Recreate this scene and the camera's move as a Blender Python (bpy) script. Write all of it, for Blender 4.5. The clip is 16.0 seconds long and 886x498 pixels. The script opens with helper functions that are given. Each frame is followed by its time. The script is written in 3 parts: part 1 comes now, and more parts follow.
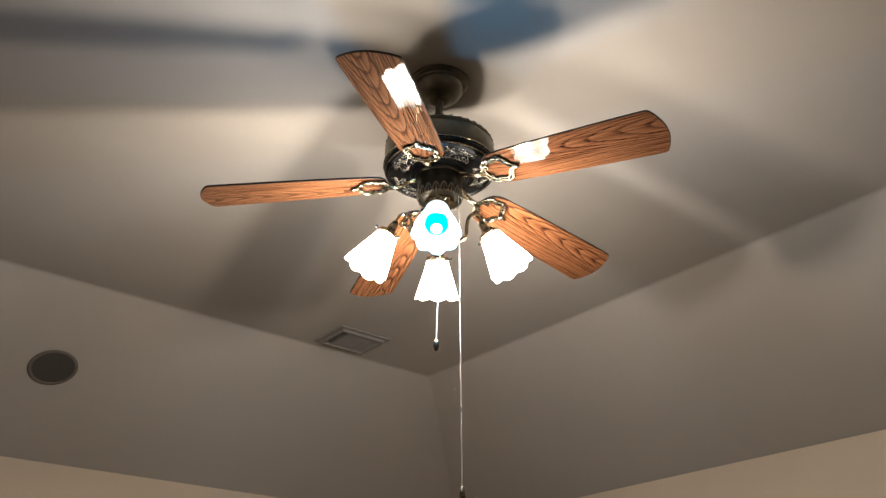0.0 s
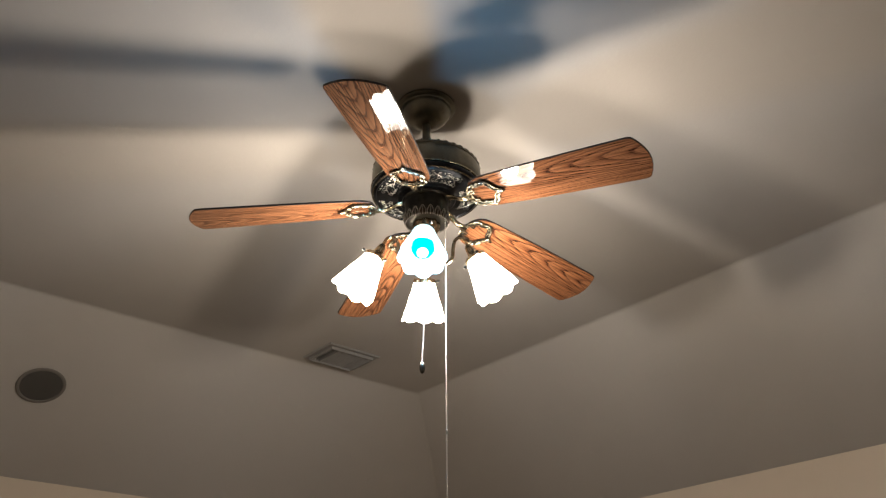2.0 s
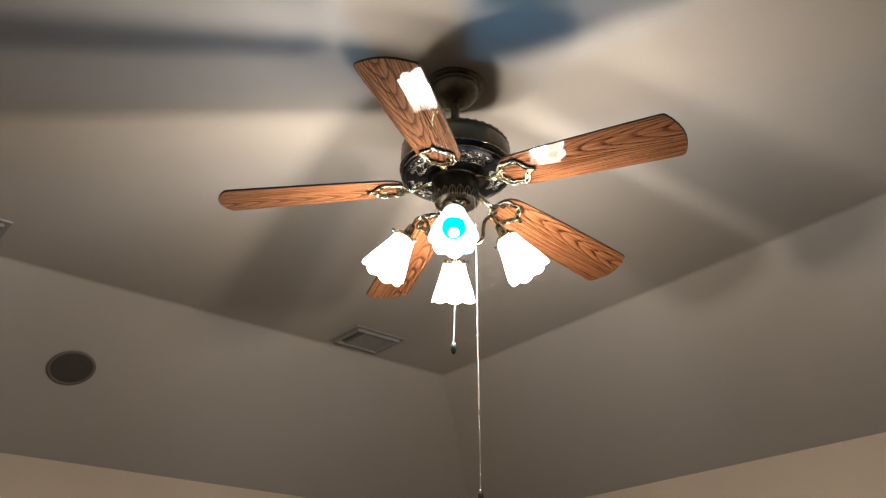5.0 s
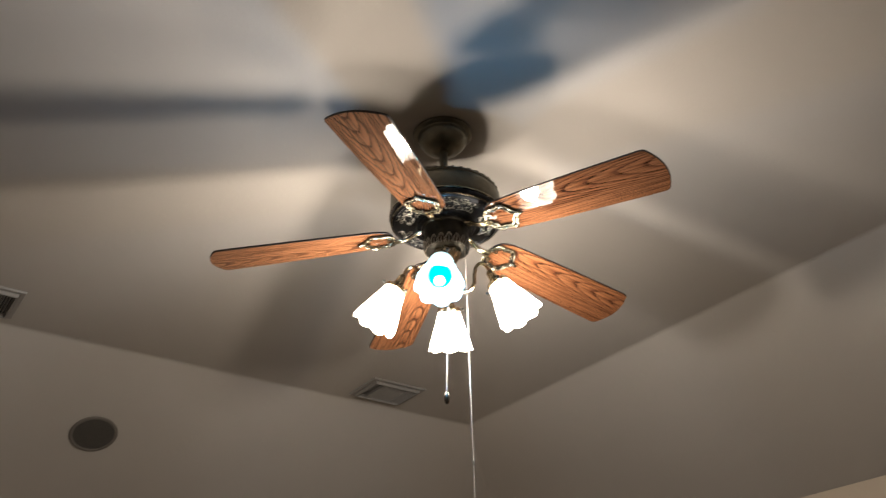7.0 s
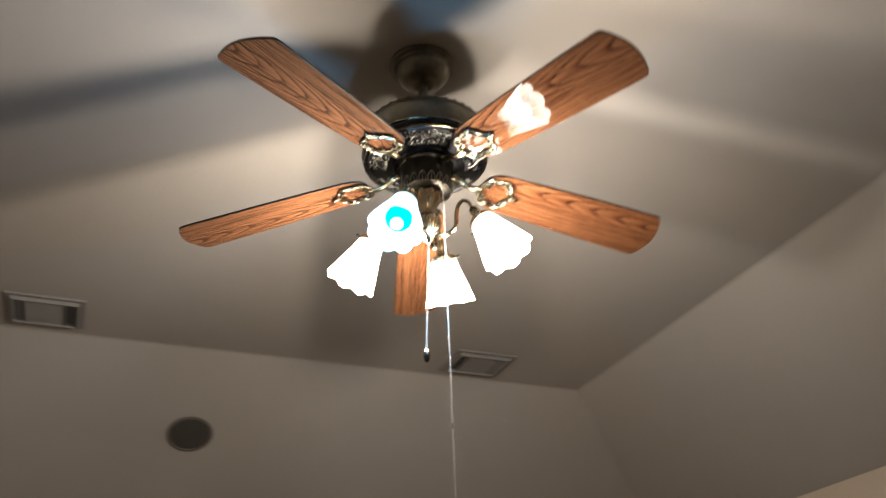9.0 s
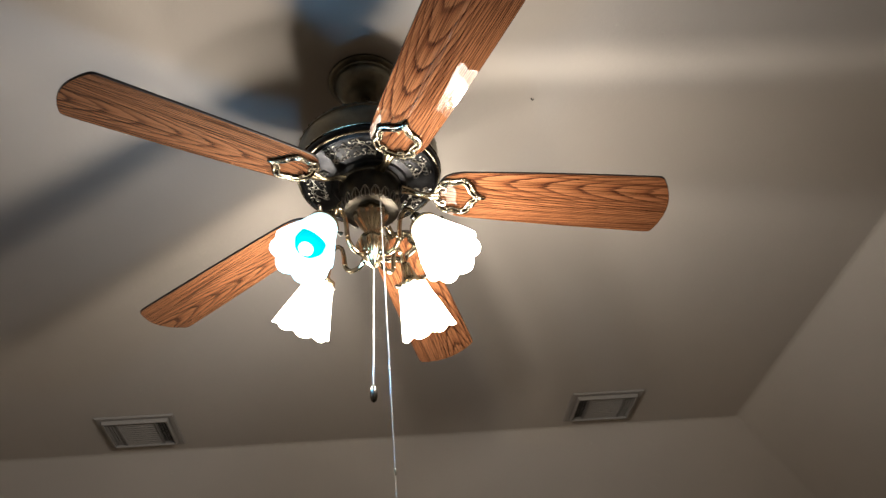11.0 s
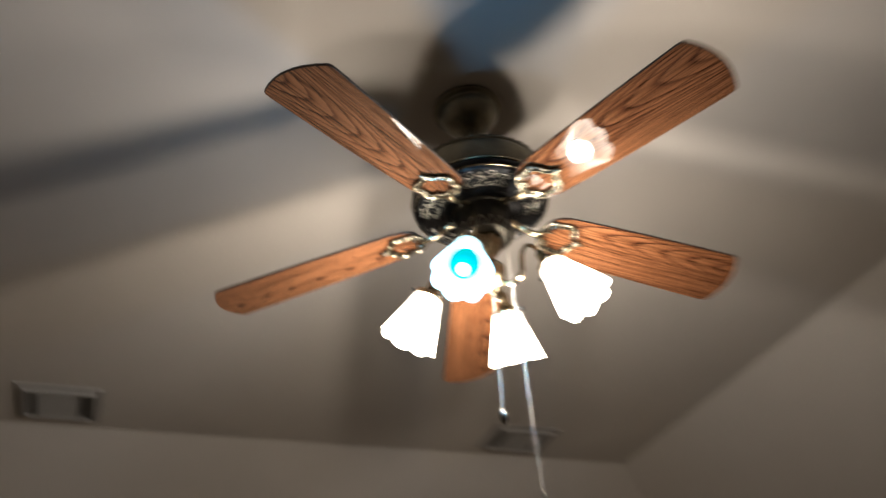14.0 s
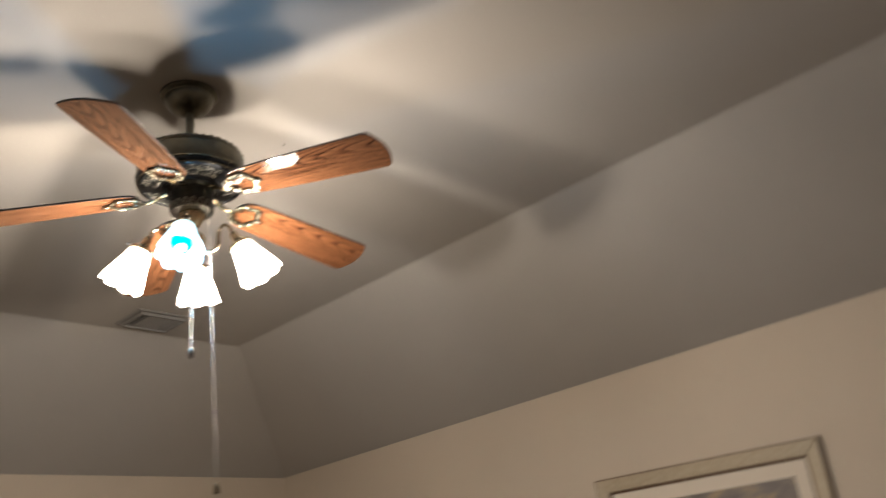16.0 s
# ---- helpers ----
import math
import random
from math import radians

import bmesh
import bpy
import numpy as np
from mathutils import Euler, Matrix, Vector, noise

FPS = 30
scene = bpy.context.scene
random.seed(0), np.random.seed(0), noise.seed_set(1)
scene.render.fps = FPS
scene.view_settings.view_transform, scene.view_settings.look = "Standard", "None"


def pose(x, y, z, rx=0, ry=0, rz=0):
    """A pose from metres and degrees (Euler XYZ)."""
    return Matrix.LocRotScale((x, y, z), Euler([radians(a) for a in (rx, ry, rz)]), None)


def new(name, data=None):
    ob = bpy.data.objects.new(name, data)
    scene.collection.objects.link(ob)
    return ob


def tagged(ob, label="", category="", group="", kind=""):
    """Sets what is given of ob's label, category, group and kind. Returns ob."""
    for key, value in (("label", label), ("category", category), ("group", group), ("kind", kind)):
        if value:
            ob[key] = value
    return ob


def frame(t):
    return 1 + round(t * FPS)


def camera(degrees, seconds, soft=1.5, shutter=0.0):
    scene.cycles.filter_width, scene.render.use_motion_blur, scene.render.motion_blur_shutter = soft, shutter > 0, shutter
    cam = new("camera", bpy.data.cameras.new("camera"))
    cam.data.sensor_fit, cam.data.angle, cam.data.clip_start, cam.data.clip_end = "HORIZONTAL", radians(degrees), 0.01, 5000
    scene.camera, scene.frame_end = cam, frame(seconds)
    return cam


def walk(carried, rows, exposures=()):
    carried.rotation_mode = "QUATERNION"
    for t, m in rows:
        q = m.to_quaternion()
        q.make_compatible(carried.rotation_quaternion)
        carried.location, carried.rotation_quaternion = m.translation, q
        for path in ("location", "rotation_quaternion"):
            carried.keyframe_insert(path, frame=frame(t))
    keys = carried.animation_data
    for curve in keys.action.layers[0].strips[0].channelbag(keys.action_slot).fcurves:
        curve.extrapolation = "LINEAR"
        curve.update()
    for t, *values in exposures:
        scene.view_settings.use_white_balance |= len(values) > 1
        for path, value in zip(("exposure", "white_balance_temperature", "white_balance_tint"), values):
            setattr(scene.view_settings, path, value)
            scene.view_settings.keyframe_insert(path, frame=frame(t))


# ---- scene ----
# Fan axis at x = y = 0; the room's walls run along x and y.
cam = camera(54.7, 16.0, soft=1.25, shutter=1.0)
ROWS = [
    (0.0, -1.3458, -1.5935, 1.5998, 117.90, 0.43, -40.16),
    (0.5, -1.3521, -1.6002, 1.6009, 118.16, 0.30, -40.12),
    (1.0, -1.3520, -1.6103, 1.5995, 118.18, 0.47, -40.27),
    (1.5, -1.3549, -1.6220, 1.6026, 118.46, 0.45, -40.63),
    (2.0, -1.3597, -1.6305, 1.6148, 118.69, 0.65, -40.71),
    (2.5, -1.3601, -1.6262, 1.6140, 118.62, 0.86, -40.52),
    (3.0, -1.3604, -1.6186, 1.6057, 118.11, 0.86, -39.78),
    (3.2, -1.3747, -1.6059, 1.6078, 118.09, 1.27, -39.77),
    (5.3, -1.3675, -1.5975, 1.6188, 117.54, 0.20, -39.36),
    (5.4, -1.3674, -1.6073, 1.6231, 117.44, -0.23, -39.24),
    (5.5, -1.3372, -1.6197, 1.6269, 117.34, -2.53, -38.37),
    (5.6, -1.3529, -1.6100, 1.6171, 117.86, -1.75, -37.79),
    (6.0, -1.3413, -1.6291, 1.6058, 119.80, -1.06, -37.42),
    (6.5, -1.2990, -1.6583, 1.6120, 121.83, 2.51, -36.12),
    (7.0, -1.2493, -1.6737, 1.6205, 120.87, 1.57, -35.51),
    (7.5, -1.2535, -1.6145, 1.6413, 120.71, 0.52, -34.50),
    (8.0, -1.1804, -1.5832, 1.6484, 120.74, 2.92, -33.62),
    (8.5, -0.8916, -1.6709, 1.6396, 120.55, 1.96, -28.55),
    (8.9, -0.7116, -1.6701, 1.6572, 120.22, 2.32, -23.12),
    (9.0, -0.6666, -1.6620, 1.6563, 120.16, 2.26, -21.65),
    (9.1, -0.6207, -1.6346, 1.6565, 120.62, 2.83, -19.86),
    (9.5, -0.4287, -1.4842, 1.7096, 125.01, 3.95, -14.66),
    (9.7, -0.3182, -1.4486, 1.6994, 126.32, 3.91, -12.12),
    (11.9, 0.0237, -1.5035, 1.6630, 126.31, 1.28, 1.26),
    (12.0, 0.0294, -1.5100, 1.6643, 125.77, 0.54, 1.96),
    (12.1, -0.0247, -1.5004, 1.6714, 125.36, 1.09, 2.23),
    (12.5, -0.1718, -1.4682, 1.6634, 125.44, 2.59, 1.09),
    (13.0, -0.3548, -1.3884, 1.6861, 125.82, 3.83, -6.96),
    (13.5, -0.4619, -1.2535, 1.7077, 128.97, 5.47, -12.97),
    (13.9, -0.6307, -1.3618, 1.7156, 127.14, 4.20, -16.94),
    (14.0, -0.7255, -1.4160, 1.6975, 126.05, 4.72, -20.13),
    (14.1, -0.7877, -1.4685, 1.6859, 124.66, 5.25, -21.77),
    (14.4, -0.9367, -1.6098, 1.7107, 119.97, 6.04, -27.36),
    (14.5, -0.9515, -1.6781, 1.7060, 118.71, 5.16, -30.31),
    (14.6, -0.9947, -1.7726, 1.7012, 117.10, 4.44, -34.84),
    (14.9, -1.0656, -1.9673, 1.6789, 115.01, 2.56, -42.56),
    (15.0, -1.1408, -1.9871, 1.6790, 114.94, 3.04, -45.32),
    (15.1, -1.1739, -2.0440, 1.6880, 114.76, 3.13, -45.63),
    (15.5, -1.3121, -2.1293, 1.6804, 114.18, 3.53, -48.86),
    (15.9, -1.3286, -2.0652, 1.6748, 112.92, 6.52, -48.53),
    (16.0, -1.3275, -2.0199, 1.6654, 112.83, 7.76, -47.72),
]
walk(cam, [(t, pose(x, y, z, rx, ry, rz)) for t, x, y, z, rx, ry, rz in ROWS],
     [(0.0, 0.31), (1.0, 0.23), (3.0, 0.21), (5.5, 0.21), (6.0, 0.15), (8.0, 0.13), (9.0, 0.19), (12.0, -0.16), (13.0, -0.14), (13.5, -0.14), (14.0, -0.25), (15.0, -0.14), (15.5, 0.05), (16.0, 0.37)])

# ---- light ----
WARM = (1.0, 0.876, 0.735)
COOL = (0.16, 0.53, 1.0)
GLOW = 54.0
WATTS = 57.5
scene.view_settings.exposure = 0.0
world = bpy.data.worlds.new("world")
world.use_nodes = True
world.node_tree.nodes["Background"].inputs["Color"].default_value = (0.02, 0.02, 0.025, 1)
world.node_tree.nodes["Background"].inputs["Strength"].default_value = 0.2
scene.world = world


# ---- materials ----
class Mat:
    """A Principled material and short calls for its nodes."""

    def __init__(self, name, color, rough=0.5, metal=0.0, spec=0.5):
        self.m = bpy.data.materials.new(name)
        self.m.use_nodes = True
        self.t = self.m.node_tree
        self.p = self.t.nodes["Principled BSDF"]
        self.set("Base Color", (*color, 1))
        self.set("Roughness", rough)
        self.set("Metallic", metal)
        self.set("Specular IOR Level", spec)

    def set(self, key, value):
        self.p.inputs[key].default_value = value

    def node(self, kind, **values):
        n = self.t.nodes.new(kind)
        for k, v in values.items():
            n.inputs[k].default_value = v
        return n

    def link(self, a, b):
        self.t.links.new(a, b)

    def math(self, op, a, b=0.0):
        n = self.t.nodes.new("ShaderNodeMath")
        n.operation = op
        for i, v in enumerate((a, b)):
            if isinstance(v, (int, float)):
                n.inputs[i].default_value = v
            else:
                self.link(v, n.inputs[i])
        return n.outputs[0]

    def coord(self, scale=(1, 1, 1), which="Object"):
        c = self.t.nodes.new("ShaderNodeTexCoord")
        m = self.t.nodes.new("ShaderNodeMapping")
        m.inputs["Scale"].default_value = scale
        self.link(c.outputs[which], m.inputs["Vector"])
        return m.outputs["Vector"]

    def noise(self, vec, scale, detail=4.0, rough=0.55):
        n = self.node("ShaderNodeTexNoise", Scale=scale, Detail=detail, Roughness=rough)
        self.link(vec, n.inputs["Vector"])
        return n.outputs["Fac"]

    def ramp(self, fac, stops):
        r = self.t.nodes.new("ShaderNodeValToRGB")
        while len(r.color_ramp.elements) < len(stops):
            r.color_ramp.elements.new(0.5)
        for e, (at, c) in zip(r.color_ramp.elements, stops):
            e.position, e.color = at, (*c, 1)
        self.link(fac, r.inputs["Fac"])
        return r.outputs["Color"]

    def mix(self, fac, a, b, mode="MIX"):
        n = self.t.nodes.new("ShaderNodeMix")
        n.data_type, n.blend_type = "RGBA", mode
        for s, v in ((0, fac), (6, a), (7, b)):
            if isinstance(v, (int, float)):
                n.inputs[s].default_value = v
            elif isinstance(v, tuple):
                n.inputs[s].default_value = (*v, 1)
            else:
                self.link(v, n.inputs[s])
        return n.outputs[2]

    def color(self, out):
        self.link(out, self.p.inputs["Base Color"])

    def bump(self, height, strength, distance):
        b = self.node("ShaderNodeBump", Strength=strength, Distance=distance)
        self.link(height, b.inputs["Height"])
        self.link(b.outputs["Normal"], self.p.inputs["Normal"])

    def glow(self, color, strength):
        self.set("Emission Color", (*color, 1))
        self.set("Emission Strength", strength)


def paint(name, color, rough=0.75):
    m = Mat(name, color, rough, spec=0.3)
    v = m.coord()
    broad = m.noise(v, 1.3, 3)
    m.color(m.mix(broad, tuple(c * 0.94 for c in color), tuple(min(1, c * 1.05) for c in color)))
    peel = m.noise(v, 70, 3, 0.6)
    grit = m.noise(v, 320, 2)
    m.bump(m.math("ADD", peel, m.math("MULTIPLY", grit, 0.35)), 0.14, 0.004)
    return m.m


def metal(name, dark, light, rough, patch=14.0):
    m = Mat(name, dark, rough, 1.0)
    v = m.coord()
    n = m.noise(v, patch, 5, 0.65)
    m.color(m.ramp(n, [(0.32, dark), (0.68, light)]))
    m.link(m.math("ADD", m.math("MULTIPLY", m.noise(v, 60, 3), 0.22), rough - 0.1), m.p.inputs["Roughness"])
    m.bump(m.noise(v, 260, 2), 0.08, 0.001)
    return m.m


def oak():
    """Printed oak: cathedral arches along one side of each blade, straight grain beside them."""
    m = Mat("varnished_oak", (0.30, 0.12, 0.045), 0.5, spec=0.0)
    info = m.t.nodes.new("ShaderNodeObjectInfo")
    tc = m.t.nodes.new("ShaderNodeTexCoord")
    sep = m.t.nodes.new("ShaderNodeSeparateXYZ")
    m.link(tc.outputs["Object"], sep.inputs[0])
    x, y = sep.outputs[0], sep.outputs[1]
    shift = m.math("MULTIPLY", info.outputs["Random"], 7.0)

    def stretched(along, across):
        c = m.t.nodes.new("ShaderNodeCombineXYZ")
        m.link(m.math("ADD", m.math("MULTIPLY", x, along), shift), c.inputs[0])
        m.link(m.math("MULTIPLY", y, across), c.inputs[1])
        m.link(shift, c.inputs[2])
        return c.outputs[0]

    broad = stretched(1.6, 6.0)
    bend = m.noise(broad, 1.0, 3, 0.5)
    ragged = m.noise(stretched(10.0, 230.0), 1.0, 3, 0.6)
    faded = m.noise(stretched(5.0, 26.0), 1.0, 3, 0.5)
    off = m.math("ADD", y, m.math("MULTIPLY", m.math("SUBTRACT", bend, 0.5), 0.020))
    off = m.math("ADD", off, m.math("ADD", 0.018, m.math("MULTIPLY", info.outputs["Random"], 0.026)))
    arch = m.math("MULTIPLY", m.math("MULTIPLY", off, off), 1500.0)
    along = m.math("ADD", m.math("MULTIPLY", x, 13.5), m.math("MULTIPLY", bend, 2.2))
    along = m.math("ADD", along, m.math("MULTIPLY", ragged, 0.55))
    ring = m.math("FRACT", m.math("ADD", m.math("SUBTRACT", along, arch), shift))
    grown = m.ramp(ring, [(0.0, (0.160, 0.072, 0.0320)), (0.45, (0.140, 0.060, 0.0260)), (0.70, (0.096, 0.036, 0.0150)), (0.83, (0.018, 0.0066, 0.0042)), (0.93, (0.026, 0.0096, 0.0054)), (1.0, (0.150, 0.067, 0.0295))])
    fine = m.noise(stretched(3.5, 290.0), 1.0, 4, 0.65)
    pores = m.ramp(fine, [(0.40, (0.13, 0.10, 0.09)), (0.53, (1, 1, 1))])
    weak = m.ramp(faded, [(0.36, (0, 0, 0)), (0.66, (0.42,) * 3)])
    grown = m.mix(weak, grown, (0.112, 0.046, 0.0195))
    base = m.mix(0.85, grown, pores, "MULTIPLY")
    tone = m.noise(broad, 0.6, 2)
    m.color(m.mix(m.math("MULTIPLY", tone, 0.50), base, (0.060, 0.021, 0.010)))
    m.set("Coat Weight", 0.85)
    m.set("Coat Roughness", 0.03)
    m.set("Coat IOR", 1.48)
    m.bump(fine, 0.06, 0.0006)
    return m.m


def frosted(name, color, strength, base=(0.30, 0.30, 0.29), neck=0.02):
    """Thin milky glass; the bulb's glow is painted as emission that rises towards the mouth."""
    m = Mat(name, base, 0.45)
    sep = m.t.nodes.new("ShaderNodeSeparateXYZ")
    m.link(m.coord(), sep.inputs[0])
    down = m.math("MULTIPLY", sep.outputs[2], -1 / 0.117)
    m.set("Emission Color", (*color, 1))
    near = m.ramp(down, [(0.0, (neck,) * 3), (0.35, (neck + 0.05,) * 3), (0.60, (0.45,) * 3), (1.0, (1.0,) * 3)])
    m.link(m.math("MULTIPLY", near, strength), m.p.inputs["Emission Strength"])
    # more opaque at the neck, to hold back light going up
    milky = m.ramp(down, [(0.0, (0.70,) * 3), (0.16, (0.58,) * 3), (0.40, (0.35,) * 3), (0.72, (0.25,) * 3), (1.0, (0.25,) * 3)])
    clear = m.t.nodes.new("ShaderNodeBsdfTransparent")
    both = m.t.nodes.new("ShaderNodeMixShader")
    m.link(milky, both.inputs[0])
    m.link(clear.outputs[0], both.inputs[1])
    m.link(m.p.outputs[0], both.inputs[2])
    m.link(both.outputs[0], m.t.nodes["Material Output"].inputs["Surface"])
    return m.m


def lit(name, color, strength):
    m = Mat(name, (0.0, 0.01, 0.012), 1.0, spec=0.0)
    m.glow(color, strength)
    return m.m


PAINT = paint("eggshell_ceiling_paint", (0.377, 0.354, 0.326))
WALL = paint("beige_wall_paint", (0.482, 0.409, 0.325))
FLOOR = paint("brown_carpet", (0.036, 0.028, 0.021), 0.95)
BRONZE = metal("antique_bronze", (0.105, 0.099, 0.080), (0.205, 0.188, 0.144), 0.38)
POLISHED = metal("polished_antique_brass", (0.30, 0.25, 0.165), (0.54, 0.46, 0.32), 0.17, 18)
DEEP = metal("blackened_bronze", (0.012, 0.013, 0.016), (0.045, 0.047, 0.05), 0.34, 22)
GUN = metal("dark_gunmetal_bronze", (0.022, 0.021, 0.020), (0.065, 0.059, 0.048), 0.36)
# Mottle puts dark crevices and bright highlights of the brackets into the colour.
BRASS = metal("mottled_antique_brass", (0.060, 0.052, 0.040), (0.36, 0.315, 0.23), 0.24, 80)
SILVERED = metal("silvered_brass_relief", (0.12, 0.116, 0.105), (0.46, 0.44, 0.39), 0.34, 90)
OAK = oak()
EDGE = Mat("dark_blade_edge", (0.012, 0.009, 0.008), 0.45).m
WHITE_METAL = Mat("white_enamelled_steel", (0.215, 0.206, 0.196), 0.45).m
DUCT_SHADE = Mat("painted_duct_shade", (0.025, 0.025, 0.025), 0.8).m
CHAIN = Mat("nickel_bead_chain", (0.46, 0.44, 0.395), 0.45, 1.0).m
KNOB = Mat("dark_nickel", (0.10, 0.095, 0.085), 0.22, 1.0).m
NAIL = Mat("dark_iron", (0.03, 0.028, 0.025), 0.6).m
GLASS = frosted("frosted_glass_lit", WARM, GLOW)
# White glass; the blue light on it is put into base and emission colour.
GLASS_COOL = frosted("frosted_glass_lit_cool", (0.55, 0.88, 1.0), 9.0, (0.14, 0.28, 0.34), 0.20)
BULB = lit("lit_bulb", WARM, 20.0)
BULB_TIP = lit("white_bulb_tip", (0.75, 0.97, 1.0), 3.0)
# Cyan is the overexposed highlight's tint, painted as the bulb's emission.
BULB_CYAN = lit("cyan_highlight_on_bulb", (0.0, 0.80, 0.84), 1.0)


# ---- mesh tools ----
PLACE = {}


def finish(bm, name, mats, smooth=True):
    bmesh.ops.recalc_face_normals(bm, faces=bm.faces)
    me = bpy.data.meshes.new(name)
    bm.to_mesh(me)
    bm.free()
    for m in mats if isinstance(mats, (list, tuple)) else [mats]:
        me.materials.append(m)
    if smooth:
        me.shade_smooth()
        me.set_sharp_from_angle(angle=radians(38))
    return me


def thing(name, at, label, category, group="", kind=""):
    ob = new(name)
    ob.matrix_basis = at
    PLACE[ob] = at
    return tagged(ob, label, category, group, kind)


def part(name, bm, mats, parent, label="", at=None, smooth=True):
    me = bm if isinstance(bm, bpy.types.Mesh) else finish(bm, name, mats, smooth)
    ob = new(name, me)
    at = at if at is not None else Matrix()
    PLACE[ob] = at
    ob.parent = parent
    ob.matrix_basis = PLACE[parent].inverted() @ at
    return tagged(ob, label)


def lathe(bm, profile, n=64, lobes=0, depth=0.0, cap=True):
    """Turns a profile of (radius, z) round z."""
    rings = []
    for r, z in profile:
        ring = []
        for i in range(n):
            a = 2 * math.pi * i / n
            k = 1 + depth * math.cos(lobes * a) if lobes else 1
            ring.append(bm.verts.new((r * k * math.cos(a), r * k * math.sin(a), z)))
        rings.append(ring)
    for a, b in zip(rings, rings[1:]):
        for i in range(n):
            bm.faces.new((a[i], a[(i + 1) % n], b[(i + 1) % n], b[i]))
    if cap:
        bm.faces.new(rings[0])
        bm.faces.new(rings[-1])
    return bm


def tube(bm, points, radius, n=8, closed=False, flat=1.0):
    """A tube along points; radius is a number or a call of the way 0..1; flat squeezes it along z."""
    pts = [Vector(p) for p in points]
    count = len(pts)
    rings = []
    for i, p in enumerate(pts):
        a = pts[i - 1] if i or closed else pts[0]
        b = pts[(i + 1) % count] if i < count - 1 or closed else pts[-1]
        d = (b - a).normalized()
        up = Vector((0, 0, 1)) if abs(d.z) < 0.95 else Vector((1, 0, 0))
        s = d.cross(up).normalized()
        u = s.cross(d)
        r = radius(i / max(1, count - 1)) if callable(radius) else radius
        rings.append([bm.verts.new(p + r * (math.cos(2 * math.pi * k / n) * s + flat * math.sin(2 * math.pi * k / n) * u)) for k in range(n)])
    last = count if closed else count - 1
    for i in range(last):
        a, b = rings[i], rings[(i + 1) % count]
        for k in range(n):
            bm.faces.new((a[k], a[(k + 1) % n], b[(k + 1) % n], b[k]))
    if not closed:
        bm.faces.new(rings[0])
        bm.faces.new(rings[-1])
    return bm


def curve(points, steps=8):
    """A smooth line (Catmull-Rom) through points."""
    p = [Vector(q) for q in points]
    p = [2 * p[0] - p[1], *p, 2 * p[-1] - p[-2]]
    out = []
    for a, b, c, d in zip(p, p[1:], p[2:], p[3:]):
        for k in range(steps):
            t = k / steps
            out.append(0.5 * ((2 * b) + (c - a) * t + (2 * a - 5 * b + 4 * c - d) * t * t + (3 * b - a - 3 * c + d) * t ** 3))
    return [*out, p[-2]]


def box(bm, lo, hi, m=None, bevel=0.0):
    c = [(a + b) / 2 for a, b in zip(lo, hi)]
    s = [b - a for a, b in zip(lo, hi)]
    made = bmesh.ops.create_cube(bm, size=1, matrix=Matrix.Translation(c) @ Matrix.Diagonal((*s, 1)))["verts"]
    if bevel:
        edges = list({e for v in made for e in v.link_edges})
        made = bmesh.ops.bevel(bm, geom=edges, offset=bevel, segments=2, affect="EDGES", profile=0.5)["verts"]
    if m is not None:
        bmesh.ops.transform(bm, matrix=m, verts=list({v for v in made}))
    return bm


def ball(bm, at, r, scale=(1, 1, 1), u=10, v=6):
    bmesh.ops.create_uvsphere(bm, u_segments=u, v_segments=v, radius=r, matrix=Matrix.Translation(at) @ Matrix.Diagonal((*scale, 1)))
    return bm


def slab(corners, thick, out):
    """A flat piece of the room: corners of its visible face, thickened along out."""
    bm = bmesh.new()
    o = Vector(out).normalized() * thick
    a = [bm.verts.new(c) for c in corners]
    b = [bm.verts.new(Vector(c) + o) for c in corners]
    bm.faces.new(a)
    bm.faces.new(b)
    n = len(a)
    for i in range(n):
        bm.faces.new((a[i], a[(i + 1) % n], b[(i + 1) % n], b[i]))
    return bm


# ---- room ----
TOP, LOW = 3.282, 2.698
CX0, CX1, CY0, CY1 = -1.609, 1.673, -2.095, 2.095
WX0, WX1, WY0, WY1 = -2.661, 2.725, -3.060, 3.060


def setting(name, bm, mat, label, category):
    me = finish(bm, name, mat, False)
    return tagged(new(name, me), label, category, kind="structure")


# one tray ceiling: flat field and four sloped sides
bm = bmesh.new()
inner = [bm.verts.new(v) for v in ((CX0, CY0, TOP), (CX1, CY0, TOP), (CX1, CY1, TOP), (CX0, CY1, TOP))]
outer = [bm.verts.new(v) for v in ((WX0, WY0, LOW), (WX1, WY0, LOW), (WX1, WY1, LOW), (WX0, WY1, LOW))]
roof = [bm.verts.new((v.co.x, v.co.y, TOP + 0.12)) for v in outer]
bm.faces.new(inner)
bm.faces.new(roof)
for i in range(4):
    j = (i + 1) % 4
    bm.faces.new((inner[i], inner[j], outer[j], outer[i]))
    bm.faces.new((outer[i], outer[j], roof[j], roof[i]))
hems = [e for e in bm.edges if all(v in inner for v in e.verts) or (e.verts[0] in inner) != (e.verts[1] in inner) and abs(e.verts[0].co.z - e.verts[1].co.z) > 0.3 and all(v in inner or v in outer for v in e.verts)]
bmesh.ops.bevel(bm, geom=hems, offset=0.012, segments=3, affect="EDGES", profile=0.5)
setting("ceiling", bm, PAINT, "beige textured tray ceiling with four sloped sides", "ceiling")

